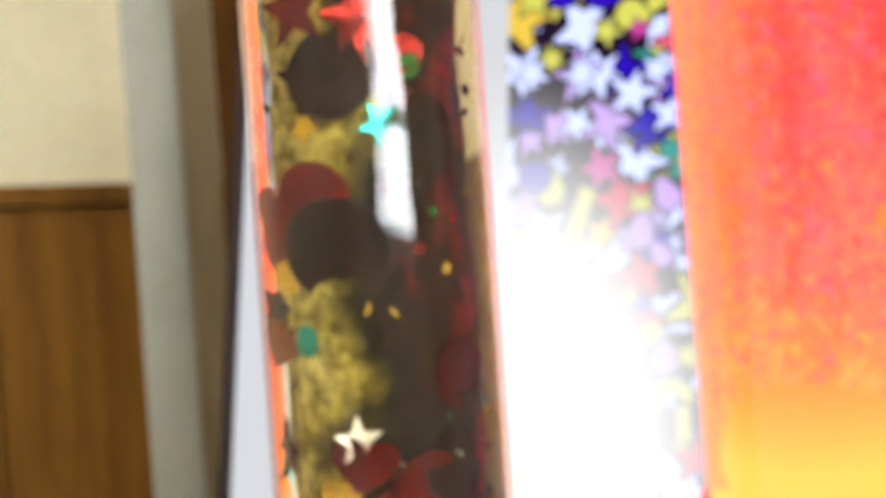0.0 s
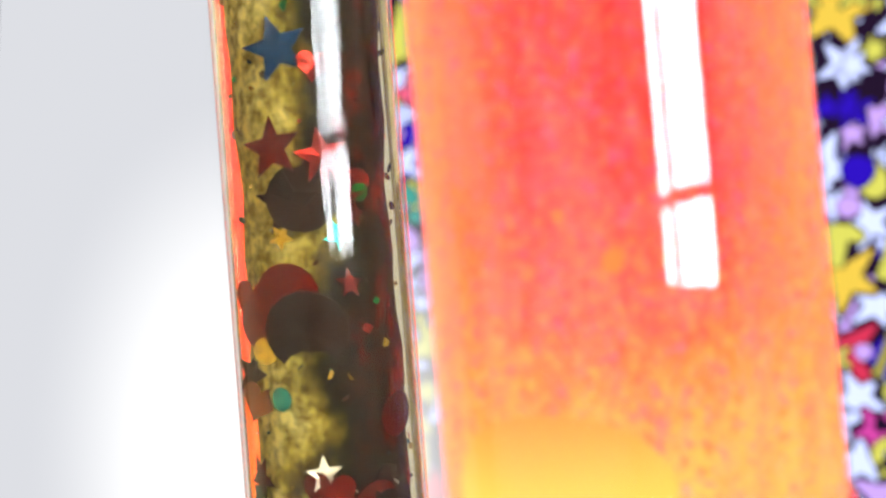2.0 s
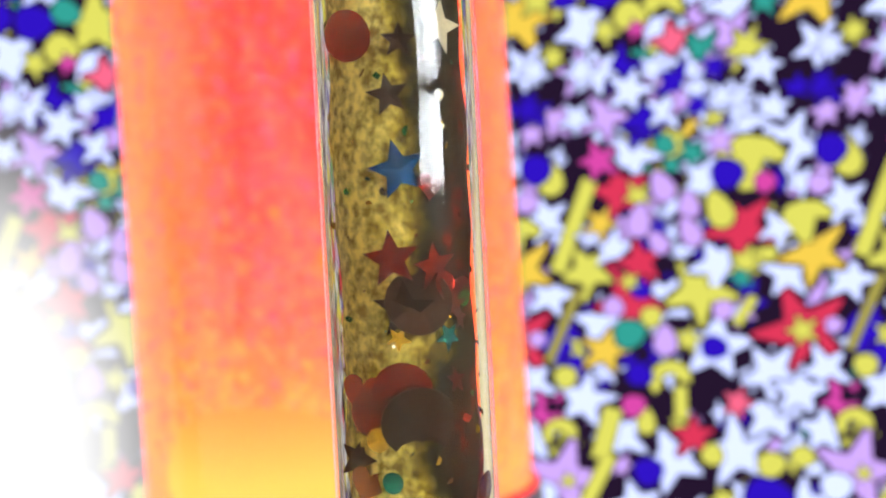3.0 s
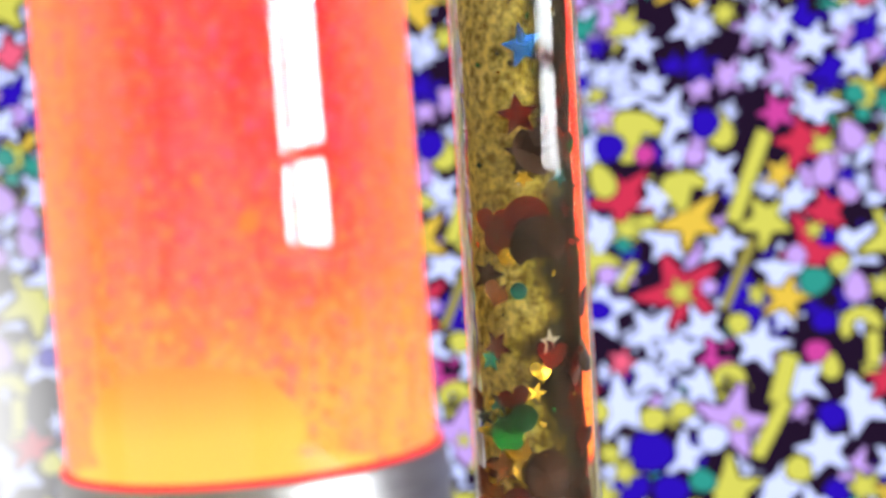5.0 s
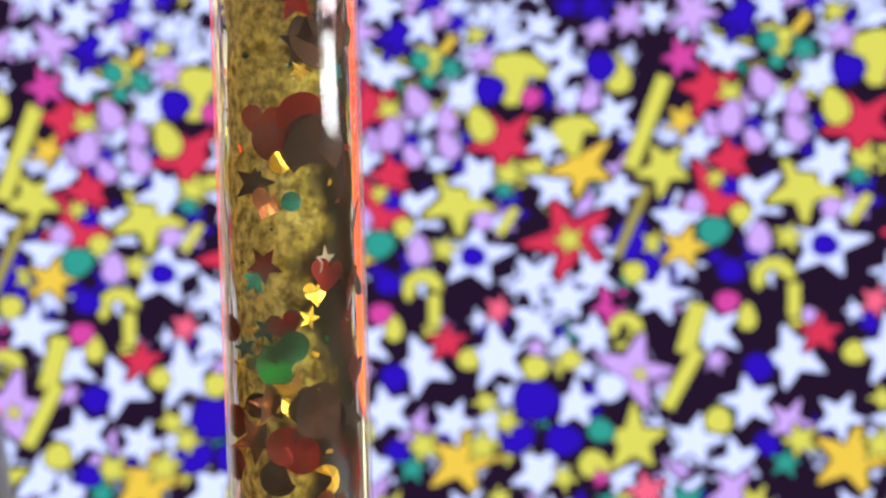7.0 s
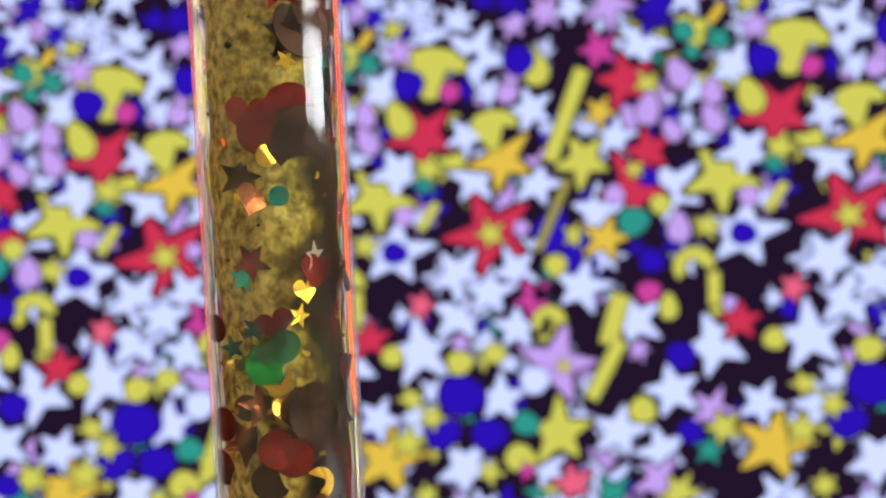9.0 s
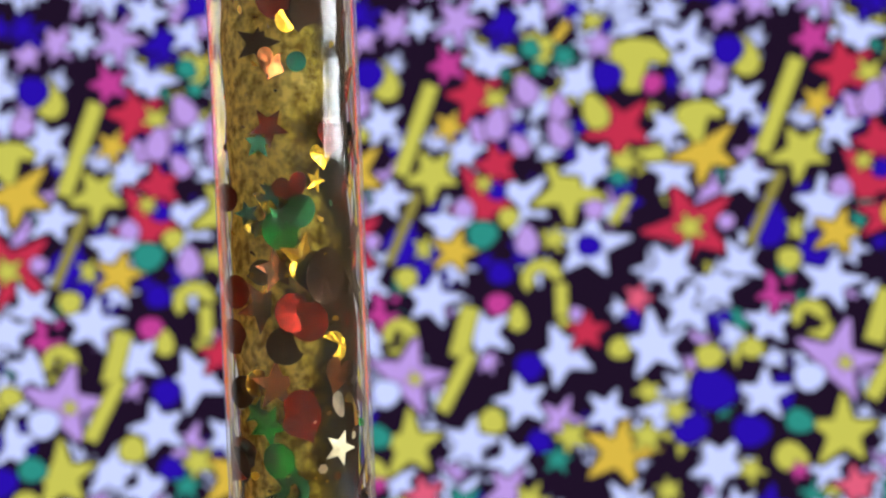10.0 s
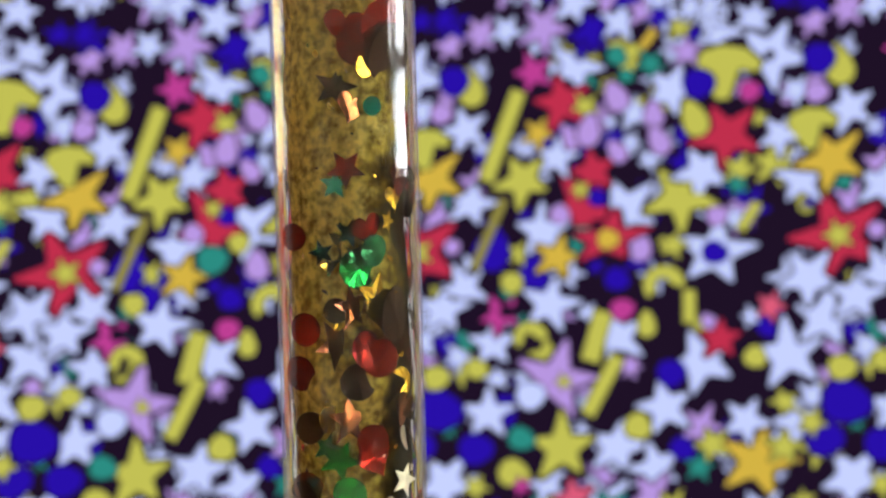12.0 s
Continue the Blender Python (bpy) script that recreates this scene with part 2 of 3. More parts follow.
def murk(name):
    """Clouded gel packed with fine glitter dust."""
    m, nt, out = material(name)
    n1 = noise_of(nt, 260.0, 5.0, (1, 1, 0.8))
    n2 = noise_of(nt, 1300.0, 4.0, (1, 1, 0.9))
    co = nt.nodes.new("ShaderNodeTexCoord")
    lit_side = nt.nodes.new("ShaderNodeVectorMath")      # painted light and shade: one side of the tube golden, the other brown
    lit_side.operation = "DOT_PRODUCT"
    lit_side.inputs[1].default_value = (-72.0, -34.0, 3.0)
    nt.links.new(co.outputs["Object"], lit_side.inputs[0])
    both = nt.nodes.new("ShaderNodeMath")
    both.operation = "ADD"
    nt.links.new(lit_side.outputs["Value"], both.inputs[0])
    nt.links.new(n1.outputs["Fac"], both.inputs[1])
    # the red end paints in the lamp's glow on the dark side
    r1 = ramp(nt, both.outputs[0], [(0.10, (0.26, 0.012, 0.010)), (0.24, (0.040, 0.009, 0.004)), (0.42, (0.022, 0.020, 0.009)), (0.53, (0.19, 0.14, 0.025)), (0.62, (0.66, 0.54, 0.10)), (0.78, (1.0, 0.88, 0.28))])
    r2 = ramp(nt, n2.outputs["Fac"], [(0.36, (0.28, 0.23, 0.14)), (0.62, (1.0, 1.0, 1.0))])
    mul = nt.nodes.new("ShaderNodeMix")
    mul.data_type, mul.blend_type = "RGBA", "MULTIPLY"
    mul.inputs[0].default_value = 1.0
    nt.links.new(r1.outputs[0], mul.inputs[6])
    nt.links.new(r2.outputs[0], mul.inputs[7])
    p = node(nt, "ShaderNodeBsdfPrincipled", Roughness=0.5, Specular_IOR_Level=0.05)
    tr = nt.nodes.new("ShaderNodeBsdfTranslucent")
    mix = node(nt, "ShaderNodeMixShader", Fac=0.5)
    nt.links.new(mul.outputs[2], p.inputs["Base Color"])
    nt.links.new(mul.outputs[2], tr.inputs["Color"])
    nt.links.new(p.outputs[0], mix.inputs[1])
    nt.links.new(tr.outputs[0], mix.inputs[2])
    nt.links.new(mix.outputs[0], out.inputs[0])
    return m


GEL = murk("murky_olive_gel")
m, nt, out = material("daylight_backdrop")
e = node(nt, "ShaderNodeEmission", Color=(0.86, 0.93, 1.0, 1), Strength=SKY_GLOW)
nt.links.new(e.outputs[0], out.inputs[0])
DAYLIGHT = m


# ------------------------------------------------------------------ mesh helpers
def mesh_of(bm, name, mats, smooth=False):
    me = bpy.data.meshes.new(name)
    bmesh.ops.recalc_face_normals(bm, faces=bm.faces)
    if smooth:
        for f in bm.faces:
            f.smooth = True
    bm.to_mesh(me)
    bm.free()
    for mt in mats if isinstance(mats, (list, tuple)) else [mats]:
        me.materials.append(mt)
    return me


def part(name, bm, mat, parent=None, label="", smooth=False):
    ob = new(name, mesh_of(bm, name, mat, smooth))
    ob.parent = parent
    if label:
        ob["label"] = label
    return ob


def block(x0, x1, y0, y1, z0, z1, bevel=0.0, bm=None):
    bm = bm or bmesh.new()
    r = bmesh.ops.create_cube(bm, size=1.0)
    bmesh.ops.scale(bm, vec=(x1 - x0, y1 - y0, z1 - z0), verts=r["verts"])
    bmesh.ops.translate(bm, vec=((x0 + x1) / 2, (y0 + y1) / 2, (z0 + z1) / 2), verts=r["verts"])
    if bevel:
        eds = {e for v in r["verts"] for e in v.link_edges}
        bmesh.ops.bevel(bm, geom=list(eds), offset=bevel, segments=2, affect="EDGES")
    return bm


def lathe(profile, n=64, cx=0.0, cy=0.0):
    """A body turned about the vertical through (cx, cy), from (radius, z) pairs."""
    bm = bmesh.new()
    rings = [[bm.verts.new((cx + r * math.sin(2 * math.pi * i / n), cy + r * math.cos(2 * math.pi * i / n), z)) for i in range(n)] for r, z in profile]
    for a, b in zip(rings, rings[1:]):
        for i in range(n):
            bm.faces.new((a[i], a[(i + 1) % n], b[(i + 1) % n], b[i]))
    return bm


def arc_point(s, z, r=RS):
    return Vector((r * math.sin(s / RS), r * math.cos(s / RS), z))


def arc_slab(s0, s1, z0, z1, r0, r1, lean0=0.0, lean1=0.0, n=48):
    """A piece of the curved screen between two arc places; lean: how far an end moves along the arc per metre of height."""
    bm = bmesh.new()
    cols = []
    for i in range(n + 1):
        col = []
        for r, z in ((r0, z0), (r0, z1), (r1, z1), (r1, z0)):
            a, b = s0 + lean0 * z, s1 + lean1 * z
            col.append(bm.verts.new(arc_point(a + (b - a) * i / n, z, r)))
        cols.append(col)
    for a, b in zip(cols, cols[1:]):
        for j in range(4):
            bm.faces.new((a[j], a[(j + 1) % 4], b[(j + 1) % 4], b[j]))
    bm.faces.new(cols[0])
    bm.faces.new(cols[-1][::-1])
    return bm


def structure(name, bm, mat, label, category):
    return tagged(part(name, bm, mat), label, category, kind="structure")


# ------------------------------------------------------------------ the room
structure("floor", block(-2.2, 3.2, -4.2, 2.0, FLOOR - 0.1, FLOOR), FLOORWOOD, "brown wooden floor of the room", "floor")
structure("ceiling", block(-2.2, 3.2, -4.2, 2.0, CEIL, CEIL + 0.1), CEILPAINT, "plain white painted ceiling", "ceiling")
structure("wall_north", block(-2.0, 3.0, 1.8, 2.0, FLOOR, CEIL), WALLPAINT, "warm beige wall behind the screen", "wall")
structure("wall_south", block(-2.0, 3.0, -4.2, -4.0, FLOOR, CEIL), WALLPAINT, "warm beige wall opposite the screen", "wall")
structure("wall_west", block(-2.2, -1.45, -4.0, 1.8, FLOOR, CEIL), PLASTER, "cream plaster wall beside the desk", "wall")
WY0, WY1, WZ0, WZ1 = -1.90, 0.04, -0.10, 1.15
bm = block(3.0, 3.2, -4.0, WY0, FLOOR, CEIL)
block(3.0, 3.2, WY1, 1.8, FLOOR, CEIL, bm=bm)
block(3.0, 3.2, WY0, WY1, FLOOR, WZ0, bm=bm)
block(3.0, 3.2, WY0, WY1, WZ1, CEIL, bm=bm)
structure("wall_east", bm, WALLPAINT, "warm beige wall with a wide window opening", "wall")
win = tagged(new("window_1"), "white painted window with a low cross bar", "window", kind="structure")
win.location = (3.08, (WY0 + WY1) / 2, WZ0)


def under(ob, parent):
    ob.parent = parent
    ob.matrix_parent_inverse = parent.matrix_basis.inverted()
    return ob


bm = block(3.05, 3.11, WY0, WY0 + 0.06, WZ0, WZ1, 0.006)
block(3.05, 3.11, WY1 - 0.06, WY1, WZ0, WZ1, 0.006, bm)
block(3.05, 3.11, WY0 + 0.06, WY1 - 0.06, WZ1 - 0.06, WZ1, 0.006, bm)
block(3.05, 3.11, WY0 + 0.06, WY1 - 0.06, WZ0, WZ0 + 0.05, 0.006, bm)
under(part("window_frame", bm, FRAMEWHITE), win)
under(part("cross_bar", block(3.05, 3.10, WY0 + 0.06, WY1 - 0.06, 0.17, 0.215, 0.006), FRAMEWHITE), win)
under(part("mullion", block(3.045, 3.105, -1.50, -1.27, WZ0 + 0.05, WZ1 - 0.06, 0.006), FRAMEWHITE), win)
under(part("window_sill", block(2.90, 3.10, WY0 - 0.03, WY1 + 0.03, WZ0 - 0.03, WZ0 - 0.002, 0.006), FRAMEWHITE), win)
structure("backdrop", block(3.6, 3.62, -4.6, 2.6, -0.6, 2.2), DAYLIGHT, "bright hazy daylight outside the window", "sky")

# ------------------------------------------------------------------ desk and what stands at its side
desk = tagged(new("desk"), "plain brown wooden desk under screen and lamp", "desk")
desk.location = (0.1, 0.1, FLOOR)
under(part("desktop", block(-0.56, 1.0, -0.55, 0.9, DESK - 0.03, DESK, 0.004), DESKWOOD), desk)
for lx in (-0.52, 0.90):
    for ly in (-0.51, 0.80):
        under(part("leg", block(lx, lx + 0.06, ly, ly + 0.06, FLOOR, DESK - 0.03, 0.004), DESKWOOD), desk)

cab = tagged(new("wooden_cabinet"), "orange-brown wooden cabinet against the cream wall", "cabinet")
cab.location = (-1.3, 0.5, FLOOR)
under(part("body", block(-1.45, -1.19, -0.4, 1.5, FLOOR, 0.100, 0.004), CABWOOD), cab)
under(part("top", block(-1.45, -1.165, -0.42, 1.52, 0.100, 0.118, 0.004), CABWOOD), cab)
for i in range(12):
    y0 = -0.36 + i * 0.155
    under(part("plank", block(-1.19, -1.178, y0, y0 + 0.149, FLOOR + 0.06, 0.095, 0.003), CABWOOD), cab)


def upright(name, a0, a1, r, depth, mat, label):
    """A board standing on the floor, seen between two bearings from the tube."""
    p0, p1 = Vector((r * math.sin(a0), r * math.cos(a0))), Vector((r * math.sin(a1), r * math.cos(a1)))
    w, mid = (p1 - p0).length, (p0 + p1) / 2
    ob = part(name, block(-w / 2, w / 2, 0.0, depth, FLOOR, CEIL - 0.02, 0.003), mat)
    ob.matrix_basis = pose(mid.x, mid.y, 0, 0, 0, math.degrees(-(a0 + a1) / 2))
    return tagged(ob, label, "board")


upright("painted_post", -1.140, -1.102, 0.80, 0.03, POST, "tall olive-grey painted post beside the screen")
upright("tan_board", -1.102, -1.074, 0.82, 0.02, TAN, "tall tan wooden board next to the post")
upright("brown_board", -1.074, -0.985, 0.80, 0.02, BROWN, "tall dark brown wooden board behind the screen")

# ------------------------------------------------------------------ the curved screen
monitor = tagged(new("monitor"), "curved computer screen showing a crowded star pattern", "monitor")
monitor.location = (0, RS, DESK)
Z0, Z1 = -0.235, 0.235
LEAN_B, LEAN_E = 0.118, 0.085
under(part("back_shell", arc_slab(BEZ - 0.004, END + 0.01, Z0 - 0.008, Z1 + 0.012, RS + 0.004, RS + 0.03, LEAN_B, 0), PLASTIC), monitor)
under(part("side_bezel", arc_slab(BEZ - 0.005, BEZ, Z0, Z1, RS - 0.003, RS + 0.003, LEAN_B, LEAN_B, 4), PLASTIC), monitor)
under(part("side_bezel", arc_slab(END, END + 0.01, Z0, Z1, RS - 0.003, RS + 0.003, 0, 0, 4), PLASTIC), monitor)
under(part("top_bezel", arc_slab(BEZ - 0.008, END + 0.01, Z1, Z1 + 0.012, RS - 0.003, RS + 0.003, LEAN_B, 0), PLASTIC), monitor)
under(part("bottom_bezel", arc_slab(BEZ - 0.008, END + 0.01, Z0 - 0.008, Z0, RS - 0.003, RS + 0.003, LEAN_B, 0), PLASTIC), monitor)
under(part("foot", block(-0.14, 0.14, 0.42, 0.62, DESK, DESK + 0.012, 0.005), PLASTIC), monitor)
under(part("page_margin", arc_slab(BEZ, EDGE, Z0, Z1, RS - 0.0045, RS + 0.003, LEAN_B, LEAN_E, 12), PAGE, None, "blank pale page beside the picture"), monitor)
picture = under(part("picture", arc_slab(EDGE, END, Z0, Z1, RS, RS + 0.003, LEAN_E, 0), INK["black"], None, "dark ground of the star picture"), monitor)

# the picture repeats along the arc; upper, middle and lower rows of it run at their own pace
ROWS = (                     # height, place in the repeat, and where along the arc each repeat of it lies
    (0.0540, -0.051, (-0.1974, -0.0805, 0.0566, 0.2074, 0.3586)),
    (-0.0177, -0.009, (-0.1973, -0.0785, 0.0593, 0.2060, 0.3824)),
    (-0.0740, 0.178, (-0.1790, -0.0606, 0.0832, 0.2634, 0.4300)),
    (-0.1050, 0.188, (-0.1875, -0.0634, 0.0831, 0.2649, 0.4320)))


def along(u, first, ss):
    u -= first
    if u < 0:
        return ss[0] + u * (ss[1] - ss[0])
    if u > len(ss) - 1:
        return ss[-1] + (u - len(ss) + 1) * (ss[-1] - ss[-2])
    return float(np.interp(u, range(len(ss)), ss))


def place(u, z):
    if z >= ROWS[0][0]:
        return along(u, *ROWS[0][1:])
    for (za, *ra), (zb, *rb) in zip(ROWS, ROWS[1:]):
        if z >= zb:
            w = (za - z) / (za - zb)
            return along(u, *ra) * (1 - w) + along(u, *rb) * w
    return along(u, *ROWS[-1][1:])


ARMS = [1.0] * 6              # how far each arm of a drawn star reaches


def outline(kind, points=5):
    """The rim of a motif of radius 1, anticlockwise."""
    tau = 2 * math.pi
    if kind == "star":
        out = []
        for i in range(points):
            for r, d in ((0.95, -0.09), (1.0, 0.0), (0.95, 0.09), (0.43, 0.5)):
                a = tau * (i + d * (0.45 if r > 0.6 else 1.0)) / points
                r *= ARMS[i] if r > 0.6 else 1.0
                out.append((r * math.cos(a), r * math.sin(a)))
        return out
    if kind == "dot":
        return [((0.92 + 0.05 * math.cos(3 * tau * i / 20)) * math.cos(tau * i / 20), (0.92 + 0.05 * math.cos(3 * tau * i / 20)) * math.sin(tau * i / 20)) for i in range(20)]
    if kind == "foilstar":
        return [((1.0 if i % 2 == 0 else 0.44) * math.cos(tau * i / 10), (1.0 if i % 2 == 0 else 0.44) * math.sin(tau * i / 10)) for i in range(10)]
    if kind == "drop":
        return [(0.62 * math.cos(tau * i / 14) * (1 - 0.35 * math.sin(tau * i / 14)), math.sin(tau * i / 14)) for i in range(14)]
    if kind == "toadstool":
        return [(-1, 0.05), (-0.75, 0.5), (-0.2, 0.72), (0.5, 0.68), (1.0, 0.3), (0.9, 0.0), (0.35, 0.05), (0.15, -0.9), (-0.2, -0.95), (-0.25, -0.1)][::-1]
    if kind == "crescent":
        out = [(math.cos(a), math.sin(a)) for a in np.linspace(-0.5, 3.6, 12)]
        return out + [(0.45 * math.cos(a), 0.45 * math.sin(a) - 0.05) for a in np.linspace(3.4, -0.3, 8)]
    if kind == "heart":
        pts = [(16 * math.sin(a) ** 3, 13 * math.cos(a) - 5 * math.cos(2 * a) - 2 * math.cos(3 * a) - math.cos(4 * a)) for a in np.linspace(tau, 0, 24, endpoint=False)]
        return [(x / 16, y / 16) for x, y in pts]
    if kind == "moon":
        out = [(math.cos(a), math.sin(a)) for a in np.linspace(-2.0, 2.0, 14)]
        return out + [(0.35 + 0.80 * math.cos(a) - 0.75, 0.82 * math.sin(a)) for a in np.linspace(1.75, -1.75, 12)]
    if kind == "bar":
        return [(-0.5, -0.5), (0.5, -0.5), (0.5, 0.5), (-0.5, 0.5)]
    return [(math.cos(tau * i / 18), math.sin(tau * i / 18)) for i in range(18)]


def flat_mesh(kind, colour, points, sx, sz, turn):
    """A motif bent to the screen's curve, with a dark drawn outline round it, facing -y."""
    ARMS[:] = [random.uniform(0.88, 1.10) for _ in range(6)]
    pts = outline(kind, points)
    c, w = math.cos(radians(turn)) * sx, math.sin(radians(turn)) * sz

    def spot(x, y, back):
        return bm.verts.new((x, back - 1000.0 * (c * x - w * y) ** 2 / (2 * RS), y))

    area = sum(pts[i - 1][0] * pts[i][1] - pts[i][0] * pts[i - 1][1] for i in range(len(pts)))
    bm = bmesh.new()
    a = [spot(x, y, 0.0) for x, y in pts]
    b = []
    for i, (x, y) in enumerate(pts):
        (x0, y0), (x1, y1) = pts[i - 1], pts[(i + 1) % len(pts)]
        way = Vector((y1 - y0, x0 - x1)).normalized() * (0.12 if area > 0 else -0.12)
        b.append(spot(x + way.x, y + way.y, 0.0008))
    if kind in ("star", "dot", "drop"):
        mid = spot(0.0, 0.0, 0.0)
        for i in range(len(a)):
            bm.faces.new((a[i - 1], a[i], mid))
    else:
        bm.faces.new(a)
    for i in range(len(a)):
        f = bm.faces.new((a[i], b[i], b[(i + 1) % len(a)], a[(i + 1) % len(a)]))
        f.material_index = 1
    bmesh.ops.triangulate(bm, faces=bm.faces)
    return mesh_of(bm, kind, [INK[colour], INK["black"]])


rest = {}
count = [0]
FILL = [0]
SINGLE = (-1, 0, 1)


def motif(kind, colour, u, z, sx, sz, turn, points, alone=None):
    count[0] += 1
    n = count[0]
    lift = 0.0016 + (0.02 - max(sx, sz) if kind != "bar" else 0.006) * 0.06 + n * 3.5e-6
    if FILL[0]:
        lift = FILL[0] + (n - 130) * 4e-6
    if alone is not None:
        lift += 0.0012
    me = flat_mesh(kind, colour, points, sx, sz, turn)
    for row in (-1, 0, 1):
        for k in range(-5, 4):
            zz = z + 0.0190 + row * 0.229
            s = place(u + k + row * 0.37, zz) if alone is None else alone
            if alone is not None and (row or k):
                continue
            if s < EDGE + LEAN_E * zz - 0.5 * sx or s + sx > END or not Z0 + sz < zz < Z1 - sz:
                continue
            a = s / RS
            mat = Matrix.Translation(arc_point(s, zz, RS - lift)) @ Matrix.Rotation(-a, 4, "Z") @ Matrix.Rotation(-radians(turn), 4, "Y") @ Matrix.Diagonal((sx, 1 * 0.001, sz, 1))
            if row == 0 and k in SINGLE:
                ob = new(kind, me)
                ob.matrix_basis = mat
                under(ob, picture)
            else:
                rest.setdefault(colour, []).append((me, mat))


def motifs(kind, colour, rows):
    for u, z, r in rows:
        turn = random.uniform(0, 72) if kind == "star" else random.uniform(-40, 40)
        points = 5 if kind == "star" else 5
        sq = random.uniform(0.86, 1.0)
        if kind == "dot" and colour in ("white", "teal", "yellow", "magenta") and r < 0.0065 and random.random() < 0.6:
            motif("star", colour, u, z, r * 1.25, r * 1.25 * sq, turn, 5)
            continue
        grow = 1.08 if colour == "white" else 0.98
        motif(kind, colour, u, z, r * grow, r * grow * sq, turn, points)


motifs("star", "white", [
    (1.949, 0.0356, 0.0148), (2.323, 0.0516, 0.0103), (2.416, 0.0364, 0.0111), (2.109, 0.0121, 0.0104), (1.944, -0.0156, 0.0105), (2.126, -0.0193,
    0.0105), (2.303, -0.0324, 0.0122), (2.347, -0.0016, 0.0090), (2.508, -0.0248, 0.0146), (2.709, -0.0106, 0.0118), (2.668, 0.0241, 0.0110), (2.808,
    0.0470, 0.0100), (2.920, 0.0030, 0.0091), (2.695, -0.0445, 0.0162), (2.246, -0.0638, 0.0122), (2.061, -0.0550, 0.0105), (1.895, -0.0727, 0.0141),
    (2.065, -0.0797, 0.0106), (2.015, -0.1098, 0.0115), (2.327, -0.1259, 0.0123), (2.375, -0.0792, 0.0122), (2.557, -0.0901, 0.0155), (2.777, -0.0876,
    0.0152), (2.454, -0.1093, 0.0125), (2.654, -0.1153, 0.0103), (2.787, -0.1158, 0.0119), (2.426, -0.1349, 0.0115), (2.289, -0.1509, 0.0137), (1.906,
    -0.1389, 0.0142)])
motifs("dot", "white", [
    (1.991, 0.0207, 0.0057), (2.267, 0.0041, 0.0052), (2.118, -0.1025, 0.0063)])
motifs("star", "white", [
    (1.890, -0.0560, 0.0125), (1.985, -0.0640, 0.0115)])
motifs("dot", "black", [
    (1.949, 0.0356, 0.0024), (2.134, -0.0659, 0.0032)])
motifs("star", "navy", [
    (2.452, 0.0496, 0.0111)])
motifs("dot", "navy", [
    (2.075, 0.0330, 0.0069), (2.443, -0.0193, 0.0043), (2.745, 0.0260, 0.0071), (2.695, -0.0445, 0.0058), (1.899, -0.1074, 0.0110), (1.983, -0.1248,
    0.0085), (1.844, -0.1223, 0.0085), (2.437, -0.0541, 0.0059), (2.473, -0.0947, 0.0066), (2.493, -0.1269, 0.0059)])
motifs("drop", "yellow", [
    (2.120, 0.0301, 0.0087), (2.715, 0.0120, 0.0084), (2.462, -0.0734, 0.0061)])
motifs("dot", "yellow", [
    (2.434, 0.0192, 0.0051), (2.402, -0.0157, 0.0038), (2.478, -0.0307, 0.0048), (2.802, -0.0103, 0.0064), (2.572, 0.0409, 0.0041), (2.711, 0.0500,
    0.0050), (2.605, -0.0407, 0.0051), (1.991, -0.0391, 0.0052), (2.180, -0.0538, 0.0052), (2.200, -0.0971, 0.0032), (2.693, -0.0885, 0.0051), (2.383,
    -0.1171, 0.0063), (2.071, -0.1360, 0.0078), (1.978, -0.1410, 0.0050), (1.894, -0.0931, 0.0064), (1.999, -0.0901, 0.0053), (1.752, -0.1074,
    0.0053), (1.814, -0.1159, 0.0053)])
motifs("toadstool", "yellow", [
    (2.005, 0.0058, 0.0105), (2.827, 0.0311, 0.0142)])
motifs("star", "yellow", [
    (2.258, -0.0105, 0.0139), (2.647, -0.0204, 0.0170), (2.188, -0.1256, 0.0159), (2.568, -0.1250, 0.0086), (2.832, -0.1249, 0.0118), (1.745, -0.1262,
    0.0085)])
motifs("crescent", "yellow", [
    (2.161, -0.0775, 0.0074), (2.544, -0.0571, 0.0089)])
motifs("star", "magenta", [
    (2.297, 0.0348, 0.0095), (2.114, -0.0676, 0.0105)])
motifs("dot", "magenta", [
    (2.874, 0.0216, 0.0047), (2.418, -0.0671, 0.0056), (2.087, -0.1414, 0.0039)])
motifs("star", "red", [
    (2.373, 0.0214, 0.0137), (2.439, -0.0082, 0.0120), (2.790, 0.0039, 0.0159), (1.991, -0.0395, 0.0195), (2.626, -0.0807, 0.0106), (2.407, -0.0226,
    0.0166)])
motifs("drop", "lilac", [
    (2.519, 0.0228, 0.0077), (2.612, 0.0145, 0.0068), (2.438, 0.0094, 0.0077), (2.615, 0.0035, 0.0068), (2.504, -0.0001, 0.0060), (2.526, -0.0404,
    0.0077)])
motifs("dot", "lilac", [
    (2.043, 0.0194, 0.0052), (2.347, -0.0257, 0.0048), (2.725, -0.0293, 0.0048), (2.080, -0.0373, 0.0038)])
motifs("star", "lilac", [
    (2.725, 0.0395, 0.0076), (2.178, -0.0962, 0.0193), (2.414, -0.1473, 0.0123)])
motifs("star", "orange", [
    (2.027, -0.0082, 0.0148), (2.318, -0.0438, 0.0113), (2.303, 0.0090, 0.0078), (2.678, -0.1326, 0.0171)])
motifs("dot", "teal", [
    (2.402, -0.0372, 0.0073), (2.789, -0.0165, 0.0044), (2.626, 0.0354, 0.0054), (2.554, 0.0310, 0.0034), (2.533, 0.0396, 0.0048), (2.092, -0.1208,
    0.0064), (2.534, -0.1347, 0.0055)])
